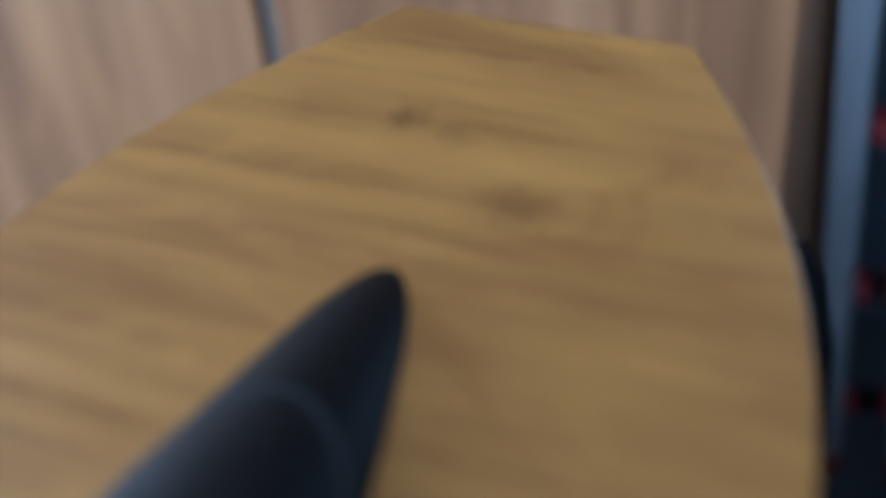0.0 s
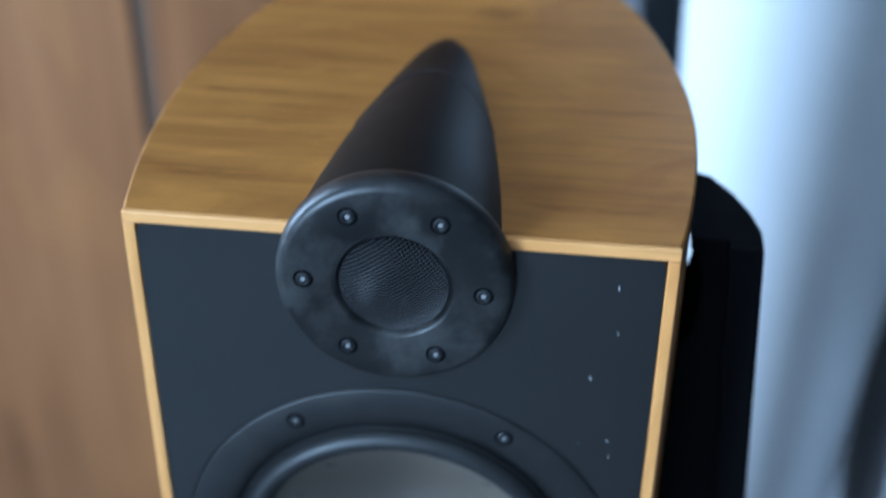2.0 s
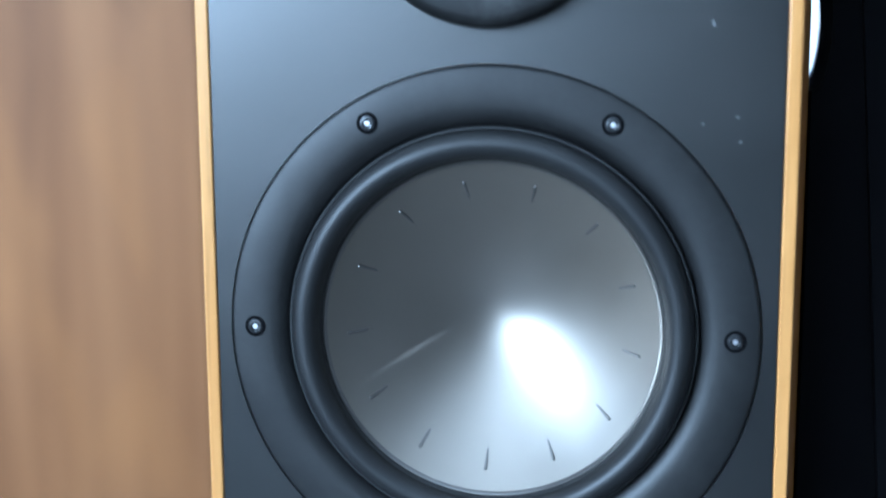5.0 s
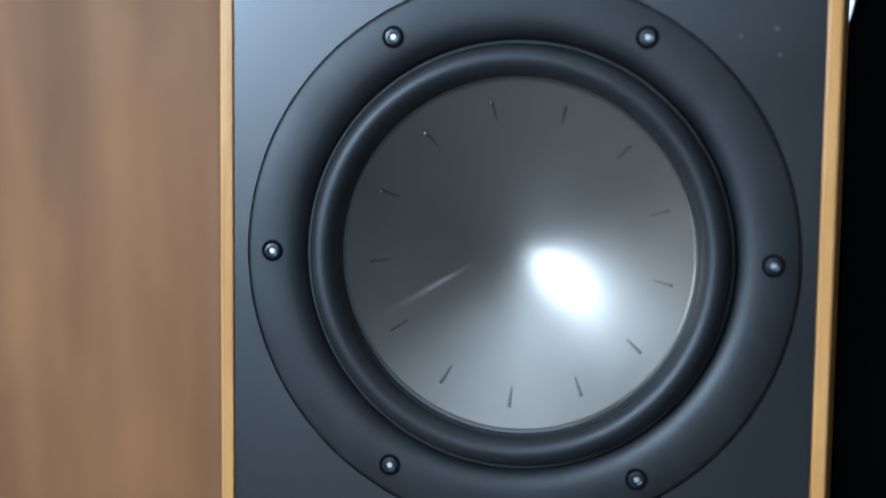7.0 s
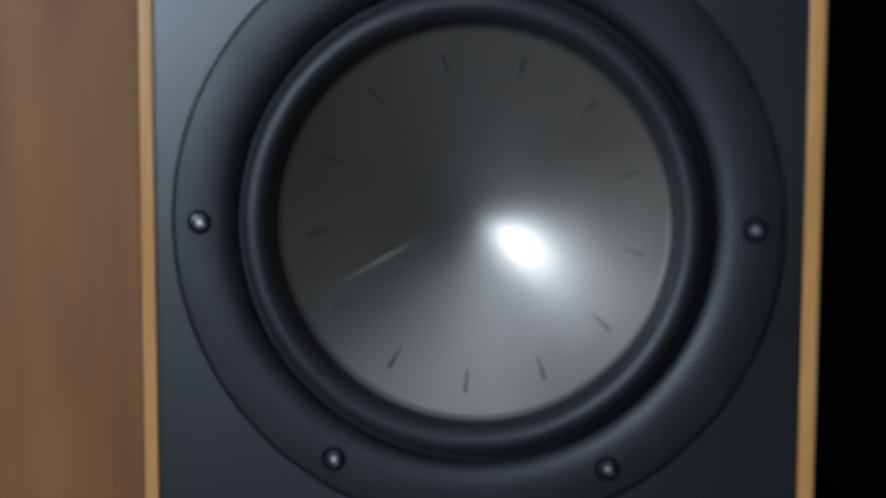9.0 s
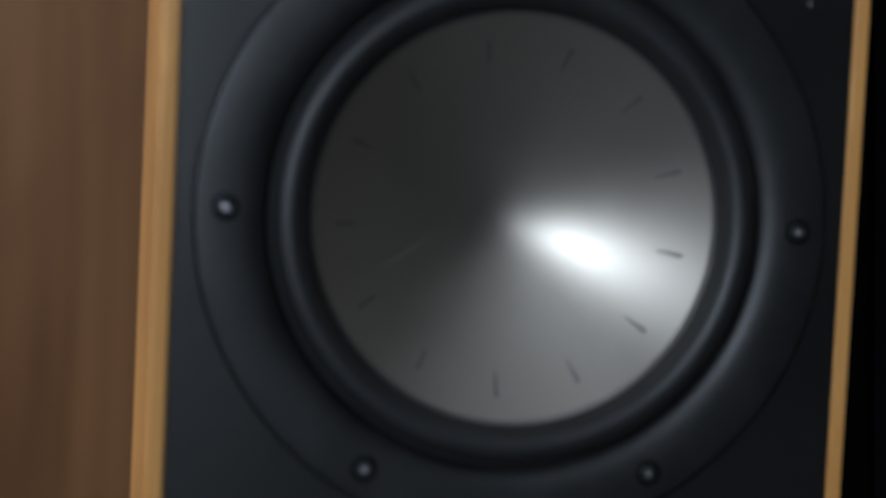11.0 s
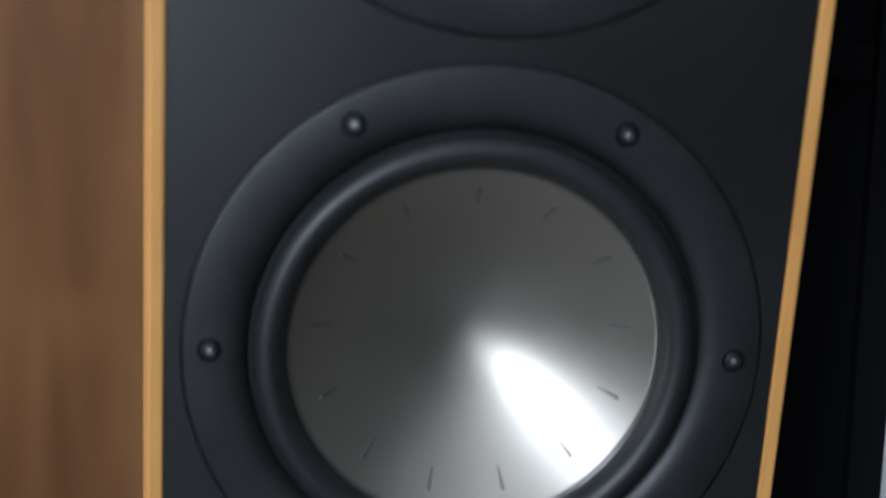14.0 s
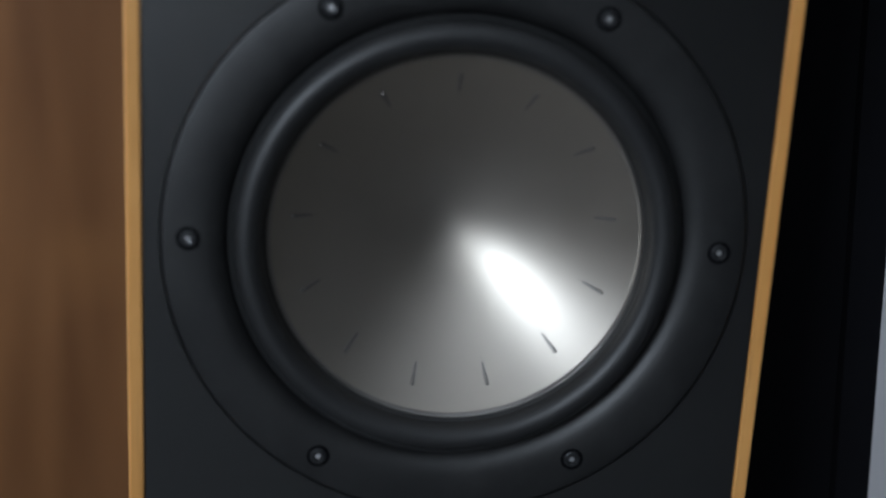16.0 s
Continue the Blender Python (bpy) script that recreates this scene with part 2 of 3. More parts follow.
# ---- mesh helpers ----
def part(name, bm, material, parent=None, label="", smooth=False, angle=40):
    me = bpy.data.meshes.new(name)
    bmesh.ops.recalc_face_normals(bm, faces=bm.faces)
    if smooth:
        for f in bm.faces:
            f.smooth = True
        for e in bm.edges:
            if len(e.link_faces) == 2 and e.calc_face_angle(0) > radians(angle):
                e.smooth = False
    bm.to_mesh(me)
    bm.free()
    me.materials.append(material)
    ob = new(name, me)
    ob.parent = parent
    if label:
        tagged(ob, label)
    return ob


def shared(name, me, parent, m):
    ob = new(name, me)
    ob.parent = parent
    ob.matrix_basis = m
    return ob


def box(bm, lo, hi, bevel=0.0, seg=2):
    c = [(a + b) / 2 for a, b in zip(lo, hi)]
    s = [b - a for a, b in zip(lo, hi)]
    made = bmesh.ops.create_cube(bm, size=1.0, matrix=Matrix.Translation(c) @ Matrix.Diagonal((*s, 1)))
    if bevel:
        edges = {e for v in made["verts"] for e in v.link_edges}
        bmesh.ops.bevel(bm, geom=list(edges), offset=bevel, segments=seg, profile=0.5, affect="EDGES")
    return bm


def lathe(bm, profile, n=96, close=False):
    """Turn (radius, y) pairs round the y axis."""
    rings = []
    for r, y in profile:
        if r < 1e-6:
            rings.append([bm.verts.new((0, y, 0))])
        else:
            rings.append([bm.verts.new((r * math.cos(2 * math.pi * k / n), y, r * math.sin(2 * math.pi * k / n))) for k in range(n)])
    pairs = list(zip(rings, rings[1:])) + ([(rings[-1], rings[0])] if close else [])
    for a, b in pairs:
        for k in range(n):
            j = (k + 1) % n
            if len(a) == 1 and len(b) == 1:
                continue
            if len(a) == 1:
                bm.faces.new((a[0], b[k], b[j]))
            elif len(b) == 1:
                bm.faces.new((a[k], a[j], b[0]))
            else:
                bm.faces.new((a[k], a[j], b[j], b[k]))
    return bm


def tube(bm, a, b, w, d, bevel=0.003):
    """A rectangular bar from a to b."""
    a, b = Vector(a), Vector(b)
    z = (b - a).normalized()
    x = Vector((1, 0, 0))
    x = (x - z * x.dot(z)).normalized()
    y = z.cross(x)
    m = Matrix((x, y, z)).transposed().to_4x4()
    m.translation = (a + b) / 2
    made = bmesh.ops.create_cube(bm, size=1.0, matrix=m @ Matrix.Diagonal((w, d, (b - a).length, 1)))
    edges = {e for v in made["verts"] for e in v.link_edges}
    bmesh.ops.bevel(bm, geom=list(edges), offset=bevel, segments=2, profile=0.5, affect="EDGES")
    return bm


def plate(bm, loop, y0, y1):
    """A flat outline of (x, z) pairs drawn out from y0 to y1."""
    a = [bm.verts.new((x, y0, z)) for x, z in loop]
    b = [bm.verts.new((x, y1, z)) for x, z in loop]
    bm.faces.new(a)
    bm.faces.new(b[::-1])
    for k in range(len(a)):
        j = (k + 1) % len(a)
        bm.faces.new((a[j], a[k], b[k], b[j]))
    return bm


def thing(name, label, category, group=""):
    return tagged(new(name), label, category, group)


# ---- the room ----
def slab(name, lo, hi, mat, label):
    return tagged(part(name, box(bmesh.new(), lo, hi), mat), label, "room", kind="structure")


REAR, NEAR, RIGHT, CEIL = 1.25, -2.9, 2.0, 1.95
floor = slab("floor", (WALL_X - 0.2, NEAR - 0.2, FLOOR - 0.1), (RIGHT + 0.2, REAR + 0.2, FLOOR), FLOOR_GREY, "smooth grey vinyl floor of the room")
slab("ceiling", (WALL_X - 0.2, NEAR - 0.2, CEIL), (RIGHT + 0.2, REAR + 0.2, CEIL + 0.1), CEIL_PAINT, "plain white painted ceiling")
slab("wall_rear", (WALL_X, REAR, FLOOR), (RIGHT, REAR + 0.12, CEIL), SLATE_PAINT, "dark slate painted wall behind the furniture")
# unseen near wall, split white and dark to shape the black front's sheen
slab("wall_near", (WALL_X, NEAR - 0.12, FLOOR), (-0.30, NEAR, CEIL), CEIL_PAINT, "unseen near wall half, white to bounce sheen onto the black front")
slab("wall_near_dark", (-0.298, NEAR - 0.12, FLOOR), (RIGHT, NEAR, CEIL), DARK_PAINT, "unseen near wall half, kept dark so reflections stay black")
slab("wall_right", (RIGHT, NEAR - 0.12, FLOOR), (RIGHT + 0.12, REAR + 0.12, CEIL), DARK_PAINT, "dark slate painted side wall")
XA, XB = WALL_X - 0.14, WALL_X
wb = bmesh.new()
ystart = NEAR - 0.12
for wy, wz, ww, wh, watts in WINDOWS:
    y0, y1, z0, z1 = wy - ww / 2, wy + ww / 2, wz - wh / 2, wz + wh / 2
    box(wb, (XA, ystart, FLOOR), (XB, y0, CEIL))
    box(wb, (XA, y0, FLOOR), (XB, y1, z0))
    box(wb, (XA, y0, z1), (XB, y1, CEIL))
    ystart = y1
    win = tagged(new("window_1"), "unseen white painted window letting in soft daylight", "window", kind="structure")
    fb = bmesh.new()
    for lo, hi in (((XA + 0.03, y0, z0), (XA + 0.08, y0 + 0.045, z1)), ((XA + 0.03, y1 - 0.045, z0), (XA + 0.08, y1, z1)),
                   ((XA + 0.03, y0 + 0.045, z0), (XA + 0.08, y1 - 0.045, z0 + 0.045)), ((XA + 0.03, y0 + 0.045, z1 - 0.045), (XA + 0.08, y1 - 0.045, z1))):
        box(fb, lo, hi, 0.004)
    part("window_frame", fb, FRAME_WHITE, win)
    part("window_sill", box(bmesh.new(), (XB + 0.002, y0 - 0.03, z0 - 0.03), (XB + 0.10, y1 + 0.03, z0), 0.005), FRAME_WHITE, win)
box(wb, (XA, ystart, FLOOR), (XB, REAR + 0.12, CEIL))
tagged(part("wall_left", wb, WALL_PAINT), "painted wall with two window openings", "wall", kind="structure")


# ---- the wardrobe ----
def wardrobe():
    w = thing("wardrobe", "brown wood-grain wardrobe with tall flat doors", "wardrobe")
    front, right, top, seam = 0.60, 0.027, 1.45, -0.305
    part("carcass", box(bmesh.new(), (-1.36, front + 0.024, FLOOR), (right - 0.002, REAR - 0.01, top), 0.002), DOOR, w)
    part("door", box(bmesh.new(), (seam + 0.0068, front, FLOOR + 0.03), (right, front + 0.02, top - 0.01), 0.0025), DOOR, w)
    part("door", box(bmesh.new(), (-0.84, front, FLOOR + 0.03), (seam - 0.0068, front + 0.02, top - 0.01), 0.0025), DOOR, w)
    part("door", box(bmesh.new(), (-1.35, front, FLOOR + 0.03), (-0.846, front + 0.02, top - 0.01), 0.0025), DOOR, w)
    # strip in the door gap, its brown standing for the shade there
    part("shadow_strip", box(bmesh.new(), (seam - 0.0067, front + 0.004, FLOOR + 0.03), (seam + 0.0067, front + 0.0195, top - 0.02)), GAP_BROWN, w, "shallow groove between the doors, coloured as its shade")
    return w


wardrobe()

# ---- the loudspeaker ----
TOP_Z, HALF, DEPTH, LOWER_Z = 0.164, 0.1006, 0.27, -0.1895
SIDE = [(0.0, HALF), (0.03, 0.1053), (0.06, 0.1078), (0.09, 0.1083), (0.12, 0.1057), (0.15, 0.1000), (0.18, 0.0918), (0.20, 0.0840), (0.22, 0.0748), (0.245, 0.0605), (DEPTH, 0.0440)]


def side_at(y):
    for (a, wa), (b, wbb) in zip(SIDE, SIDE[1:]):
        if y <= b:
            return wa + (wbb - wa) * (y - a) / (b - a)
    return SIDE[-1][1]


def smooth_side():
    """The bowed side as a run of (half width, y), softened."""
    ys = [DEPTH * k / 36 for k in range(37)]
    raw = [side_at(y) for y in ys]
    for _ in range(3):
        raw = [raw[0]] + [(raw[k - 1] + 2 * raw[k] + raw[k + 1]) / 4 for k in range(1, len(raw) - 1)] + [raw[-1]]
    return list(zip(raw, ys))


def loudspeaker():
    sp = thing("loudspeaker", "oak-veneered floor-standing loudspeaker with black front and metal cones", "loudspeaker")
    run = smooth_side()
    loop = [(-w, y) for w, y in run] + [(w, y) for w, y in reversed(run)]
    # bowed side walls and back
    bm = bmesh.new()
    lo = [bm.verts.new((x, y, FLOOR + 0.012)) for x, y in loop]
    hi = [bm.verts.new((x, y, TOP_Z - 0.0012)) for x, y in loop]
    for k in range(len(loop)):
        j = (k + 1) % len(loop)
        if k != len(loop) - 1:
            bm.faces.new((lo[k], lo[j], hi[j], hi[k]))
    inset = [(x * 0.9, 0.012 + y * 0.93) for x, y in loop]
    li = [bm.verts.new((x, y, FLOOR + 0.012)) for x, y in inset]
    hh = [bm.verts.new((x, y, TOP_Z - 0.0012)) for x, y in inset]
    for k in range(len(loop) - 1):
        bm.faces.new((li[k], hh[k], hh[k + 1], li[k + 1]))
        bm.faces.new((lo[k], li[k], li[k + 1], lo[k + 1]))
    for k in (0, len(loop) - 1):
        bm.faces.new((lo[k], hi[k], hh[k], li[k]))
    for v in bm.verts:
        v.co.y = max(v.co.y, 0.0024)
    part("body", bm, SIDE_VENEER, sp, "bowed oak-veneered side walls", True, 30)
    # top panel with a softened rim
    bm = bmesh.new()
    rims = []
    for grow, z in ((0.0, TOP_Z - 0.012), (0.0, TOP_Z - 0.0010), (-0.0009, TOP_Z)):
        rims.append([bm.verts.new((x + (grow if x > 0 else -grow), y, z)) for x, y in loop])
    for a, b in zip(rims, rims[1:]):
        for k in range(len(loop)):
            j = (k + 1) % len(loop)
            bm.faces.new((a[k], a[j], b[j], b[k]))
    bm.faces.new(rims[-1])
    bm.faces.new(rims[0][::-1])
    for v in bm.verts:
        v.co.y = max(v.co.y, 0.0024)
    part("top_panel", bm, TOP_VENEER, sp, "oak veneer with cross grain and small knots")
    # light edge banding round the front
    L = 0.0048
    part("edge_strip", box(bmesh.new(), (-HALF, -0.0006, TOP_Z - L), (HALF, 0.0022, TOP_Z), 0.0006), LIP_WOOD, sp, "pale oak edge strip along the top")
    for sx in (-1, 1):
        a, b = sorted((sx * HALF, sx * (HALF - L + 0.0003)))
        part("edge_strip", box(bmesh.new(), (a, -0.0006, FLOOR + 0.012), (b, 0.0022, TOP_Z - L - 0.0001), 0.0006), LIP_WOOD_UP, sp, "pale oak upright edge strip")
    # baffle with softened corners and openings for the drivers
    bm = bmesh.new()
    w, zt, r = HALF - L - 0.0001, TOP_Z - L - 0.0004, 0.0035
    outer = []
    for cx, cz, a0 in ((w - r, zt - r, 0), (-w + r, zt - r, 90), (-w + r, FLOOR + 0.02, 180), (w - r, FLOOR + 0.02, 270)):
        outer += [(cx + r * math.cos(radians(a0 + q)), cz + r * math.sin(radians(a0 + q))) for q in (0, 30, 60, 90)]
    rings = [outer] + [[(0.0911 * math.cos(2 * math.pi * k / 128), cz + 0.0911 * math.sin(2 * math.pi * k / 128)) for k in range(128)] for cz in (0.0, LOWER_Z)]
    for y in (0.0, 0.012):
        edges = []
        for loop_ in rings:
            vs = [bm.verts.new((x, y, z)) for x, z in loop_]
            edges += [bm.edges.new((vs[k], vs[(k + 1) % len(vs)])) for k in range(len(vs))]
        bmesh.ops.triangle_fill(bm, use_beauty=True, use_dissolve=False, edges=edges)
    bm.verts.ensure_lookup_table()
    total, start = sum(len(q) for q in rings), 0
    for loop_ in rings:
        n = len(loop_)
        for k in range(n):
            a, b = start + k, start + (k + 1) % n
            bm.faces.new([bm.verts[i] for i in (a, b, b + total, a + total)])
        start += n
    part("baffle", bm, BAFFLE_BLACK, sp, "satin black front board with scuffs")
    part("plinth", box(bmesh.new(), (-0.10, 0.004, FLOOR), (0.10, 0.24, FLOOR + 0.012), 0.002), PANEL_BLACK, sp)
    return sp


speaker = loudspeaker()


def screw_meshes(rad):
    """Socket screw: head with a hexagonal recess, and a flat black ring as the countersink's shade."""
    bm = bmesh.new()
    n, hexr = 24, rad * 0.56
    ring = lambda r, y, k=n: [bm.verts.new((r * math.cos(2 * math.pi * i / k), y, r * math.sin(2 * math.pi * i / k))) for i in range(k)]
    hexat = lambda i: hexr / math.cos((2 * math.pi * i / n) % (math.pi / 3) - math.pi / 6) * 0.93
    inner = lambda y: [bm.verts.new((hexat(i) * math.cos(2 * math.pi * i / n), y, hexat(i) * math.sin(2 * math.pi * i / n))) for i in range(n)]
    rings = [ring(rad, 0.0004), ring(rad, -0.00030), ring(rad * 0.90, -0.00052), ring(rad * 0.66, -0.00060), inner(-0.00050), inner(0.00015), ring(rad * 0.40, 0.00012), ring(rad * 0.34, -0.00025)]
    for a, b in zip(rings, rings[1:]):
        for k in range(n):
            j = (k + 1) % n
            bm.faces.new((a[k], a[j], b[j], b[k]))
    tip = bm.faces.new(rings[-1])
    # recess faces are coloured black for the shade inside the socket
    for f in bm.faces:
        if max(math.hypot(v.co.x, v.co.z) for v in f.verts) < rad * 0.63:
            f.material_index = 1
    # pale steel disc puts a fixed bright glint into the socket's middle
    tip.material_index = 2
    head = bpy.data.meshes.new("screw")
    bmesh.ops.recalc_face_normals(bm, faces=bm.faces)
    bm.to_mesh(head)
    bm.free()
    head.materials.append(SCREW_METAL)
    head.materials.append(GAP_BLACK)
    head.materials.append(GLINT_STEEL)
    bm = lathe(bmesh.new(), [(rad * 1.48, 0.0002), (rad * 1.42, -0.00012), (rad * 1.20, -0.00014), (rad * 0.95, -0.00012)], 28)
    seat = bpy.data.meshes.new("seat_shade")
    bmesh.ops.recalc_face_normals(bm, faces=bm.faces)
    bm.to_mesh(seat)
    bm.free()
    seat.materials.append(GAP_BLACK)
    for me in (head, seat):
        for p in me.polygons:
            p.use_smooth = me is seat
    return head, seat


HEAD, SEAT_SHADE = screw_meshes(0.0026)
R_SCREW = 0.0823
NOTCHES = 13


def cone_y(r):
    """Depth of the dished cone at a radius: a smooth bowl, steeper towards the rim."""
    q, R = 0.013, 0.0590
    fall = lambda x: 0.34 * (x - q * (1 - math.exp(-x / q))) + 4.6 * x * x
    return 0.0032 + fall(R) - fall(r)


def woofer(z, turn, dent):
    """Frame ring, rubber surround, metal cone with pressed marks, six screws."""
    at = Matrix.Translation((0, 0, z))
    prof = [(0.0907, 0.0060), (0.0907, 0.0002), (0.0904, -0.0003), (0.0896, -0.0006), (0.0800, -0.0006), (0.0772, -0.0004), (0.0750, 0.0001), (0.0732, 0.0010),
            (0.0718, 0.0022), (0.0708, 0.0036), (0.0704, 0.0052), (0.0702, 0.0070), (0.0580, 0.0070)]
    w = part("woofer", lathe(bmesh.new(), prof, 128), CHASSIS_BLACK, speaker, "round black woofer frame with six screws", True, 50)
    w.matrix_basis = at
    bm = bmesh.new()
    roll = [(0.0707, 0.0042), (0.0705, 0.0020), (0.0702, 0.0013), (0.0697, 0.0013), (0.0694, 0.0020)]
    for k in range(17):
        a = math.pi * (0.06 + 0.90 * k / 16)
        roll.append((0.0646 + 0.0048 * math.cos(a), 0.0020 - 0.0056 * math.sin(a)))
    roll += [(0.0598, 0.0019), (0.0594, 0.0022), (0.0590, 0.0028), (0.0588, 0.0038)]
    part("surround", lathe(bm, roll, 128), RUBBER, w, "half-roll black rubber surround", True, 60)
    # cone, with one creased dent where it has been knocked
    bm = bmesh.new()
    N, M = 288, 44
    rows = []
    for i in range(M + 1):
        r = 0.0590 * i / M
        if i == 0:
            rows.append([bm.verts.new((0, cone_y(0.0), 0))])
            continue
        ring = []
        for k in range(N):
            a = 2 * math.pi * k / N
            y = cone_y(r)
            if dent:
                # a straight narrow crease running outwards
                px, pz = r * math.cos(a) + 0.0185, r * math.sin(a) + 0.0045
                along, u = (-0.866 * px - 0.499 * pz) / 0.034, 0.499 * px - 0.866 * pz
                s = max(0.0, min(1.0, along / 0.35)) * max(0.0, min(1.0, (1.08 - along) / 0.6))
                y += 0.0006 * s * (math.exp(u / 0.0045) if u < 0 else math.exp(-(u / 0.0011) ** 2))
            ring.append(bm.verts.new((r * math.cos(a), y, r * math.sin(a))))
        rows.append(ring)
    for k in range(N):
        bm.faces.new((rows[0][0], rows[1][k], rows[1][(k + 1) % N]))
    for a, b in zip(rows[1:], rows[2:]):
        for k in range(N):
            j = (k + 1) % N
            bm.faces.new((a[k], b[k], b[j], a[j]))
    part("cone", bm, CONE, w, "dished satin grey metal cone" + (" with a creased dent" if dent else ""), True, 80)
    rim = [(0.0577, cone_y(0.0577) - 0.00005), (0.0581, cone_y(0.0581) - 0.0004), (0.0586, cone_y(0.0586) - 0.0004), (0.0590, cone_y(0.0590) + 0.0002)]
    part("cone_rim", lathe(bmesh.new(), rim, 128), NOTCH, w, "bright metal rim of the cone", True, 60)
    # pressed marks: low narrow ridges
    bm = bmesh.new()
    ra, rb = 0.0440, 0.0518
    ya, yb = cone_y(ra), cone_y(rb)
    h = 0.00032
    vs = [bm.verts.new(p) for p in ((ra, ya - 0.0001, 0), (ra + 0.0006, ya - h, h), (rb - 0.0006, yb - h, h), (rb, yb - 0.0001, 0), (rb - 0.0006, yb - h, -h), (ra + 0.0006, ya - h, -h),
                                    (ra + 0.0003, ya + 0.0003, 2.1 * h), (rb - 0.0003, yb + 0.0003, 2.1 * h), (rb - 0.0003, yb + 0.0003, -2.1 * h), (ra + 0.0003, ya + 0.0003, -2.1 * h))]
    for f in ((0, 1, 5), (1, 2, 4, 5), (2, 3, 4), (1, 6, 7, 2), (5, 4, 8, 9), (0, 6, 1), (0, 5, 9), (3, 2, 7), (3, 8, 4)):
        bm.faces.new([vs[i] for i in f])
    bmesh.ops.recalc_face_normals(bm, faces=bm.faces)
    ridge = bpy.data.meshes.new("pressed_mark")
    bm.to_mesh(ridge)
    bm.free()
    ridge.materials.append(PRESSED)
    for k in range(NOTCHES):
        shared("pressed_mark", ridge, w, Matrix.Rotation(-radians(turn + 360 / NOTCHES * k), 4, "Y"))
    for k in range(6):
        a = radians(60 * k)
        m = Matrix.Translation((R_SCREW * math.cos(a), -0.0005, R_SCREW * math.sin(a))) @ Matrix.Rotation(0.7 * k + z * 9, 4, "Y")
        shared("screw", HEAD, w, m)
        shared("seat_shade", SEAT_SHADE, w, m)
    return w


woofer(0.0, 18.0, 189.0)
woofer(LOWER_Z, 8.0, 0)


def tweeter():
    """Bullet-shaped pod let into the top, its flat face in front of the baffle."""
    zc, R = 0.1460, 0.0435
    at = Matrix.Translation((0, 0, zc))
    prof = [(0.0, 0.1810), (0.0060, 0.1795), (0.0110, 0.1750), (0.0150, 0.1680), (0.0180, 0.1585), (0.0212, 0.1430), (0.0240, 0.1270), (0.0268, 0.1110),
            (0.0300, 0.0930), (0.0330, 0.0755), (0.0362, 0.0530), (0.0392, 0.0280), (0.0410, 0.0080), (0.0416, -0.0010), (0.0405, -0.0015)]
    pod = part("tweeter_pod", lathe(bmesh.new(), prof, 96), POD_BLACK, speaker, "black bullet-shaped tweeter pod with a seam", True, 60)
    pod.matrix_basis = at
    # slanting seam between the shell and its tail
    def radius(y):
        for (ra, ya), (rb, yb) in zip(prof, prof[1:]):
            if yb <= y <= ya:
                return rb + (ra - rb) * (y - yb) / (ya - yb)
        return 0.041
    bm = bmesh.new()
    last = None
    for k in range(61):
        a = radians(24 + 132 * k / 60)
        y = 0.108
        for _ in range(40):
            y = 0.6 * y + 0.4 * min(0.125, 0.108 + 3.6 * (radius(y) * math.sin(a) - 0.0273))
        r = radius(y)
        ring = [bm.verts.new(((r + dr) * math.cos(a), y + dy, (r + dr) * math.sin(a))) for dr, dy in ((-0.0004, -0.0010), (0.00045, -0.0003), (0.00045, 0.0002), (-0.0004, 0.0006))]
        if last:
            for i in range(4):
                bm.faces.new((last[i], last[(i + 1) % 4], ring[(i + 1) % 4], ring[i]))
        last = ring
    part("seam", bm, SEAM_GREY, pod, "raised moulding seam, coloured paler for its highlight", True, 80)
    face = [(0.0380, 0.0005), (0.0424, 0.0000), (0.0433, -0.0010), (R, -0.0030), (0.0433, -0.0060), (0.0425, -0.0082), (0.0410, -0.0096), (0.0392, -0.0101), (0.0330, -0.0100),
            (0.0224, -0.0099), (0.0215, -0.0096), (0.0209, -0.0086), (0.0203, -0.0076), (0.0190, -0.0060)]
    part("faceplate", lathe(bmesh.new(), face, 96), FACE_BLACK, pod, "round matt black faceplate", True, 45)
    dome = [(0.0206, -0.0070)] + [(0.0202 * math.cos(math.pi / 2 * k / 10), -0.0070 - 0.0060 * max(0.0, 1 - math.cos(math.pi / 2 * k / 10) ** 2.6)) for k in range(11)]
    dome[-1] = (0.0, -0.0130)
    part("dome_grille", lathe(bmesh.new(), dome, 64), GAP_BLACK, pod, "domed fine wire mesh", True, 60)
    # woven wires of the grille
    bm = bmesh.new()
    rd, h0, hh = 0.0198, -0.0076, 0.0063
    height = lambda q: h0 - hh * max(0.0, 1 - (q / 0.0202) ** 2.6)
    n = 15
    for axis in (0, 1):
        for k in range(-n, n + 1):
            u = k * rd / (n + 0.6)
            reach = math.sqrt(max(0.0, rd * rd - u * u))
            steps = 20
            prev = None
            for i in range(steps + 1):
                v = -reach + 2 * reach * i / steps
                over = 0.00012 * (1 if (i + k + axis) % 2 else -1)
                row = []
                for off, lift in ((-0.00012, -0.00004), (0.0, -0.00022), (0.00012, -0.00004)):
                    a, b = u + off, v
                    x, z = (a * 0.82 - b * 0.57, a * 0.57 + b * 0.82) if axis == 0 else (b * 0.82 - a * 0.57, b * 0.57 + a * 0.82)
                    row.append(bm.verts.new((x, height(math.hypot(x, z)) + lift - over, z)))
                if prev:
                    bm.faces.new((prev[0], prev[1], row[1], row[0]))
                    bm.faces.new((prev[1], prev[2], row[2], row[1]))
                prev = row
    tagged(part("wire_mesh", bm, WIRE, pod, "fine woven dark wires"), kind="stuff")
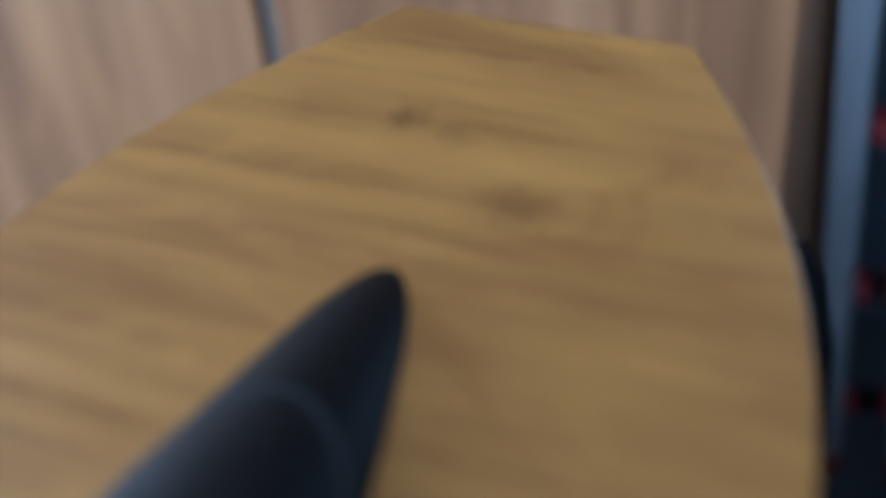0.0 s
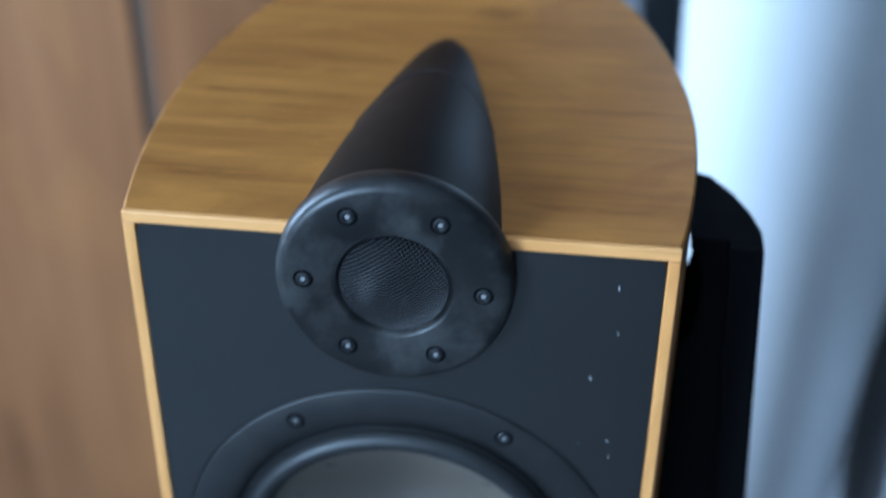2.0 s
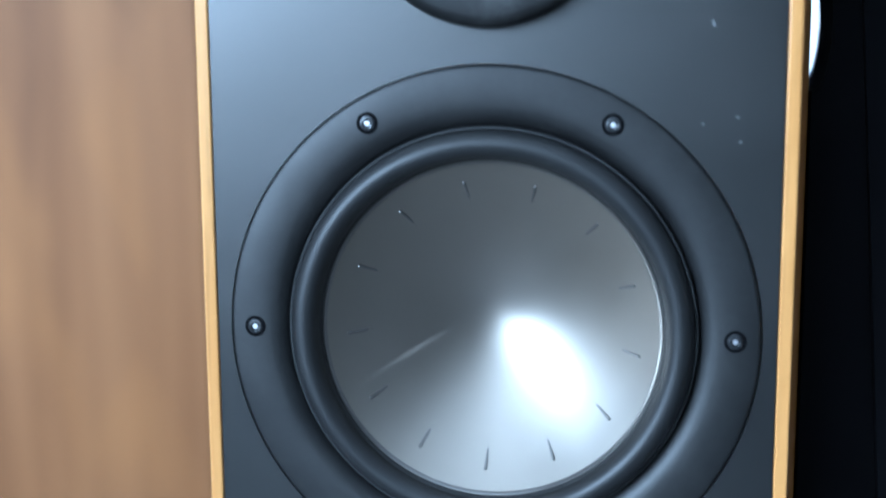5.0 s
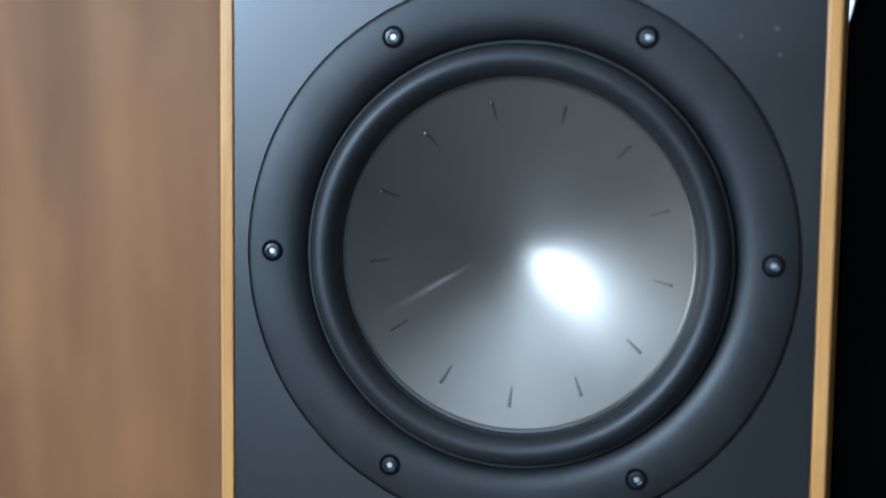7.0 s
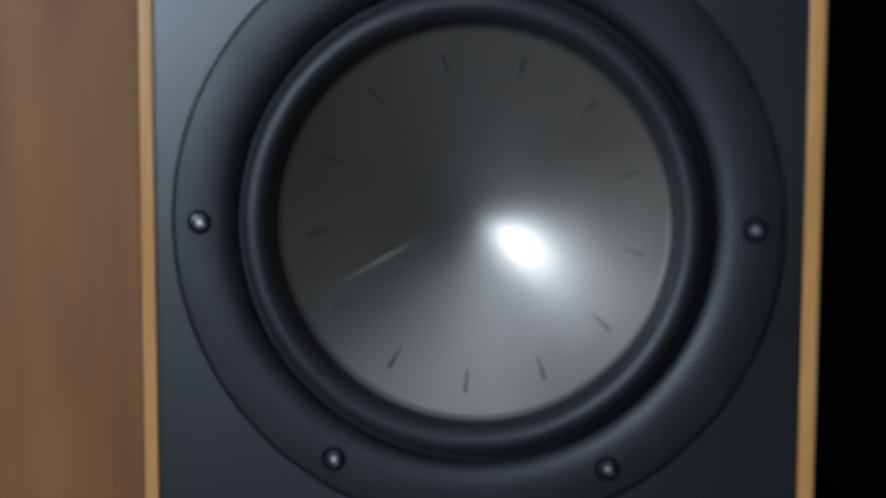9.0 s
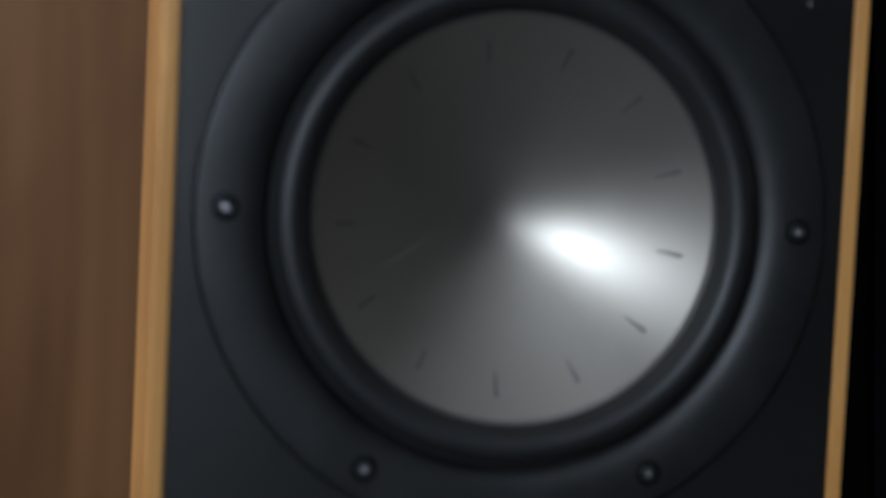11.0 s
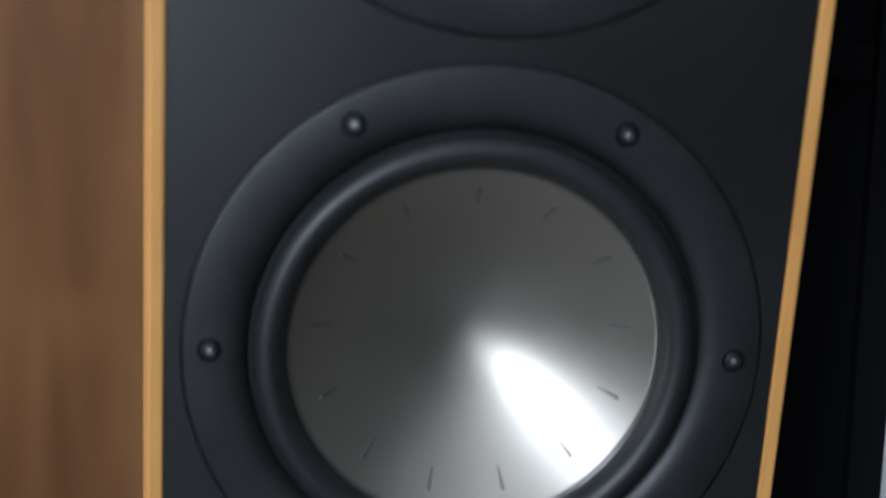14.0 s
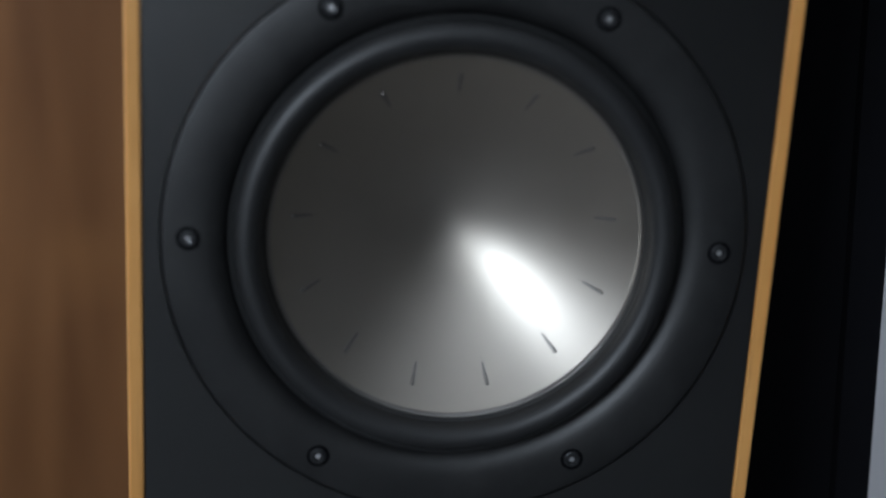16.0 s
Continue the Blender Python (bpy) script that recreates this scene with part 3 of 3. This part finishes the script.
    for k in range(6):
        a = radians(60 * k - 1.5)
        m = Matrix.Translation((0.0325 * math.cos(a), -0.0100, 0.0325 * math.sin(a))) @ Matrix.Rotation(0.9 * k, 4, "Y")
        shared("screw", HEAD, pod, m)
        shared("seat_shade", SEAT_SHADE, pod, m)


tweeter()


# ---- black panel beside the loudspeaker ----
def black_panel():
    """A slim black cabinet with a rim along its front edge."""
    g = thing("black_cabinet", "matt black cabinet with a cut-off corner standing beside the loudspeaker", "cabinet")
    ya, top = 0.052, 0.132
    edge = lambda z: 0.1365 + (top - z) * 0.070
    # body with a cut-off rear corner; a rounded hollow beside the loudspeaker lets the light through near the top
    levels = [(0.1088, FLOOR), (0.1088, 0.0785)]
    for k in range(9):
        q = math.cos(math.pi * k / 8)
        levels.append((0.1088 + 0.0066 * math.sqrt(max(0.0, 1 - q * q)), 0.1030 - 0.0240 * q))
    levels.append((0.1088, top))
    bm = bmesh.new()
    rings = []
    for left, z in levels:
        e = edge(z) - 0.1365
        rings.append([bm.verts.new((x, y, z)) for x, y in ((left, ya + 0.006), (0.1365 + e, ya + 0.006), (0.1364 + e, 0.066), (0.1322 + e, 0.0815), (0.1258 + e, 0.0955), (0.1178 + e, 0.1075), (left, 0.1115))])
    bm.faces.new(rings[0])
    bm.faces.new(rings[-1][::-1])
    for a, b in zip(rings, rings[1:]):
        for k in range(len(a)):
            j = (k + 1) % len(a)
            bm.faces.new((a[k], a[j], b[j], b[k]))
    part("body", bm, PANEL_BLACK, g, "", True, 25)
    # a thin curved tail that follows the loudspeaker's side to the rear
    bm = bmesh.new()
    loop = ((0.1120, 0.1120), (0.1045, 0.150), (0.0985, 0.196), (0.0915, 0.221), (0.0850, 0.234), (0.0715, 0.232), (0.0865, 0.200), (0.0985, 0.160), (0.1070, 0.1250), (0.1090, 0.1120))
    low, high = ([bm.verts.new((x, y, z)) for x, y in loop] for z in (FLOOR, top))
    bm.faces.new(low)
    bm.faces.new(high[::-1])
    for k in range(len(loop)):
        j = (k + 1) % len(loop)
        bm.faces.new((low[k], low[j], high[j], high[k]))
    part("side_panel", bm, PANEL_BLACK, g)
    rim = 0.013
    pts = [(edge(z), z) for z in (top, 0.0, -0.2, -0.4, FLOOR)]
    part("rim", plate(bmesh.new(), pts + [(x - rim, z) for x, z in reversed(pts)], ya, ya + 0.0055), PANEL_BLACK, g)
    for z in (-0.10, -0.335):
        part("cross_bar", box(bmesh.new(), (0.114, ya, z - 0.006), (edge(z) - rim - 0.0015, ya + 0.0055, z + 0.006), 0.001), PANEL_BLACK, g)
    return g


black_panel()


# ---- things behind ----
def white_tower():
    t = thing("tower_fan", "tall white rounded plastic tower standing on the floor", "appliance")
    prof = [(0.0, -0.47), (0.030, -0.47), (0.046, -0.462), (0.056, -0.44), (0.061, -0.40), (0.067, -0.25), (0.0775, -0.05), (0.082, 0.08), (0.084, 0.30), (0.078, 0.34), (0.062, 0.365), (0.0, 0.372)]
    bm = lathe(bmesh.new(), [(r * 1.232, y) for r, y in prof], 64)
    bmesh.ops.rotate(bm, verts=bm.verts, cent=(0, 0, 0), matrix=Matrix.Rotation(radians(90), 3, "X"))
    bmesh.ops.translate(bm, verts=bm.verts, vec=(0.227, 0.53, 0))
    part("shell", bm, WHITE, t, "smooth white plastic shell", True, 40)
    bm = lathe(bmesh.new(), [(0.0, FLOOR), (0.085, FLOOR), (0.088, FLOOR + 0.006), (0.086, FLOOR + 0.014), (0.03, FLOOR + 0.03), (0.03, -0.468), (0.0, -0.468)], 48)
    bmesh.ops.rotate(bm, verts=bm.verts, cent=(0, 0, 0), matrix=Matrix.Rotation(radians(90), 3, "X"))
    bmesh.ops.translate(bm, verts=bm.verts, vec=(0.227, 0.53, 0))
    part("base", bm, GREY_BOX, t, "grey foot", True, 40)


white_tower()


def step_ladder():
    s = thing("step_ladder", "folded aluminium step ladder with red plastic ends and feet", "ladder")
    A0, A1, B0, B1 = Vector((0.047, 0.985, FLOOR + 0.03)), Vector((0.044, 0.56, 0.36)), Vector((0.128, 1.000, FLOOR + 0.03)), Vector((0.070, 0.58, 0.36))
    for a, b in ((A0, A1), (B0, B1)):
        part("rail", tube(bmesh.new(), a, b, 0.024, 0.018), ALU, s, "aluminium rail")
        part("foot", tube(bmesh.new(), a + Vector((0.002, 0.002, -0.03)), a + Vector((0, 0, 0.004)), 0.030, 0.024, 0.004), RED, s, "red plastic foot")
    for f in (0.11, 0.305, 0.50, 0.695):
        pa, pb = A0.lerp(A1, f), B0.lerp(B1, f)
        d = (pb - pa).normalized()
        part("tread", tube(bmesh.new(), pa + d * 0.026, pb - d * 0.026, 0.022, 0.016, 0.003), BLACK_BOX, s, "dark ribbed tread")
        for q0, q1 in ((pa + d * 0.014, pa + d * 0.0255), (pb - d * 0.0255, pb - d * 0.014), (pb + d * 0.014, pb + d * 0.028)):
            part("step_end", tube(bmesh.new(), q0, q1, 0.024, 0.02, 0.003), RED, s, "red plastic step end")


step_ladder()
bb = thing("storage_case", "black plastic case standing against the dark wall", "case")
part("body", box(bmesh.new(), (0.165, 1.12, FLOOR), (0.80, 1.22, -0.435), 0.01), BLACK_BOX, bb)
part("lid", box(bmesh.new(), (0.162, 1.117, -0.433), (0.803, 1.223, -0.40), 0.008), BLACK_BOX, bb)
tb = thing("tall_case", "tall plain black case standing by the dark wall", "case")
part("body", box(bmesh.new(), (0.44, 0.80, FLOOR), (1.05, 1.10, 0.60), 0.008), BLACK_BOX, tb)
part("lid", box(bmesh.new(), (0.437, 0.797, 0.602), (1.053, 1.103, 0.63), 0.006), BLACK_BOX, tb)
gb = thing("storage_box", "light grey plastic storage box on the floor", "box")
part("body", box(bmesh.new(), (0.329, 0.36, FLOOR), (0.70, 0.72, -0.225), 0.01), GREY_BOX, gb)
part("lid", box(bmesh.new(), (0.325, 0.355, -0.223), (0.705, 0.725, -0.20), 0.006), GREY_BOX, gb)

# small scuffs on the black front
for x, z, l, a in ((0.0725, 0.104, 0.0022, 60), (0.080, 0.146, 0.0024, 80), (0.081, 0.126, 0.0014, 60), (0.081, 0.074, 0.0013, 30), (0.070, 0.0718, 0.0010, 20), (0.082, 0.066, 0.0010, 0)):
    bm = plate(bmesh.new(), [(-l / 2, -0.0002), (l / 2, -0.00035), (l / 2, 0.0002), (-l / 2, 0.0004)], -0.00012, 0.0001)
    ob = part("scuff", bm, SCUFF, bpy.data.objects["baffle"], "tiny pale scuff")
    ob.matrix_basis = Matrix.Translation((x, 0, z)) @ Matrix.Rotation(radians(a), 4, "Y")
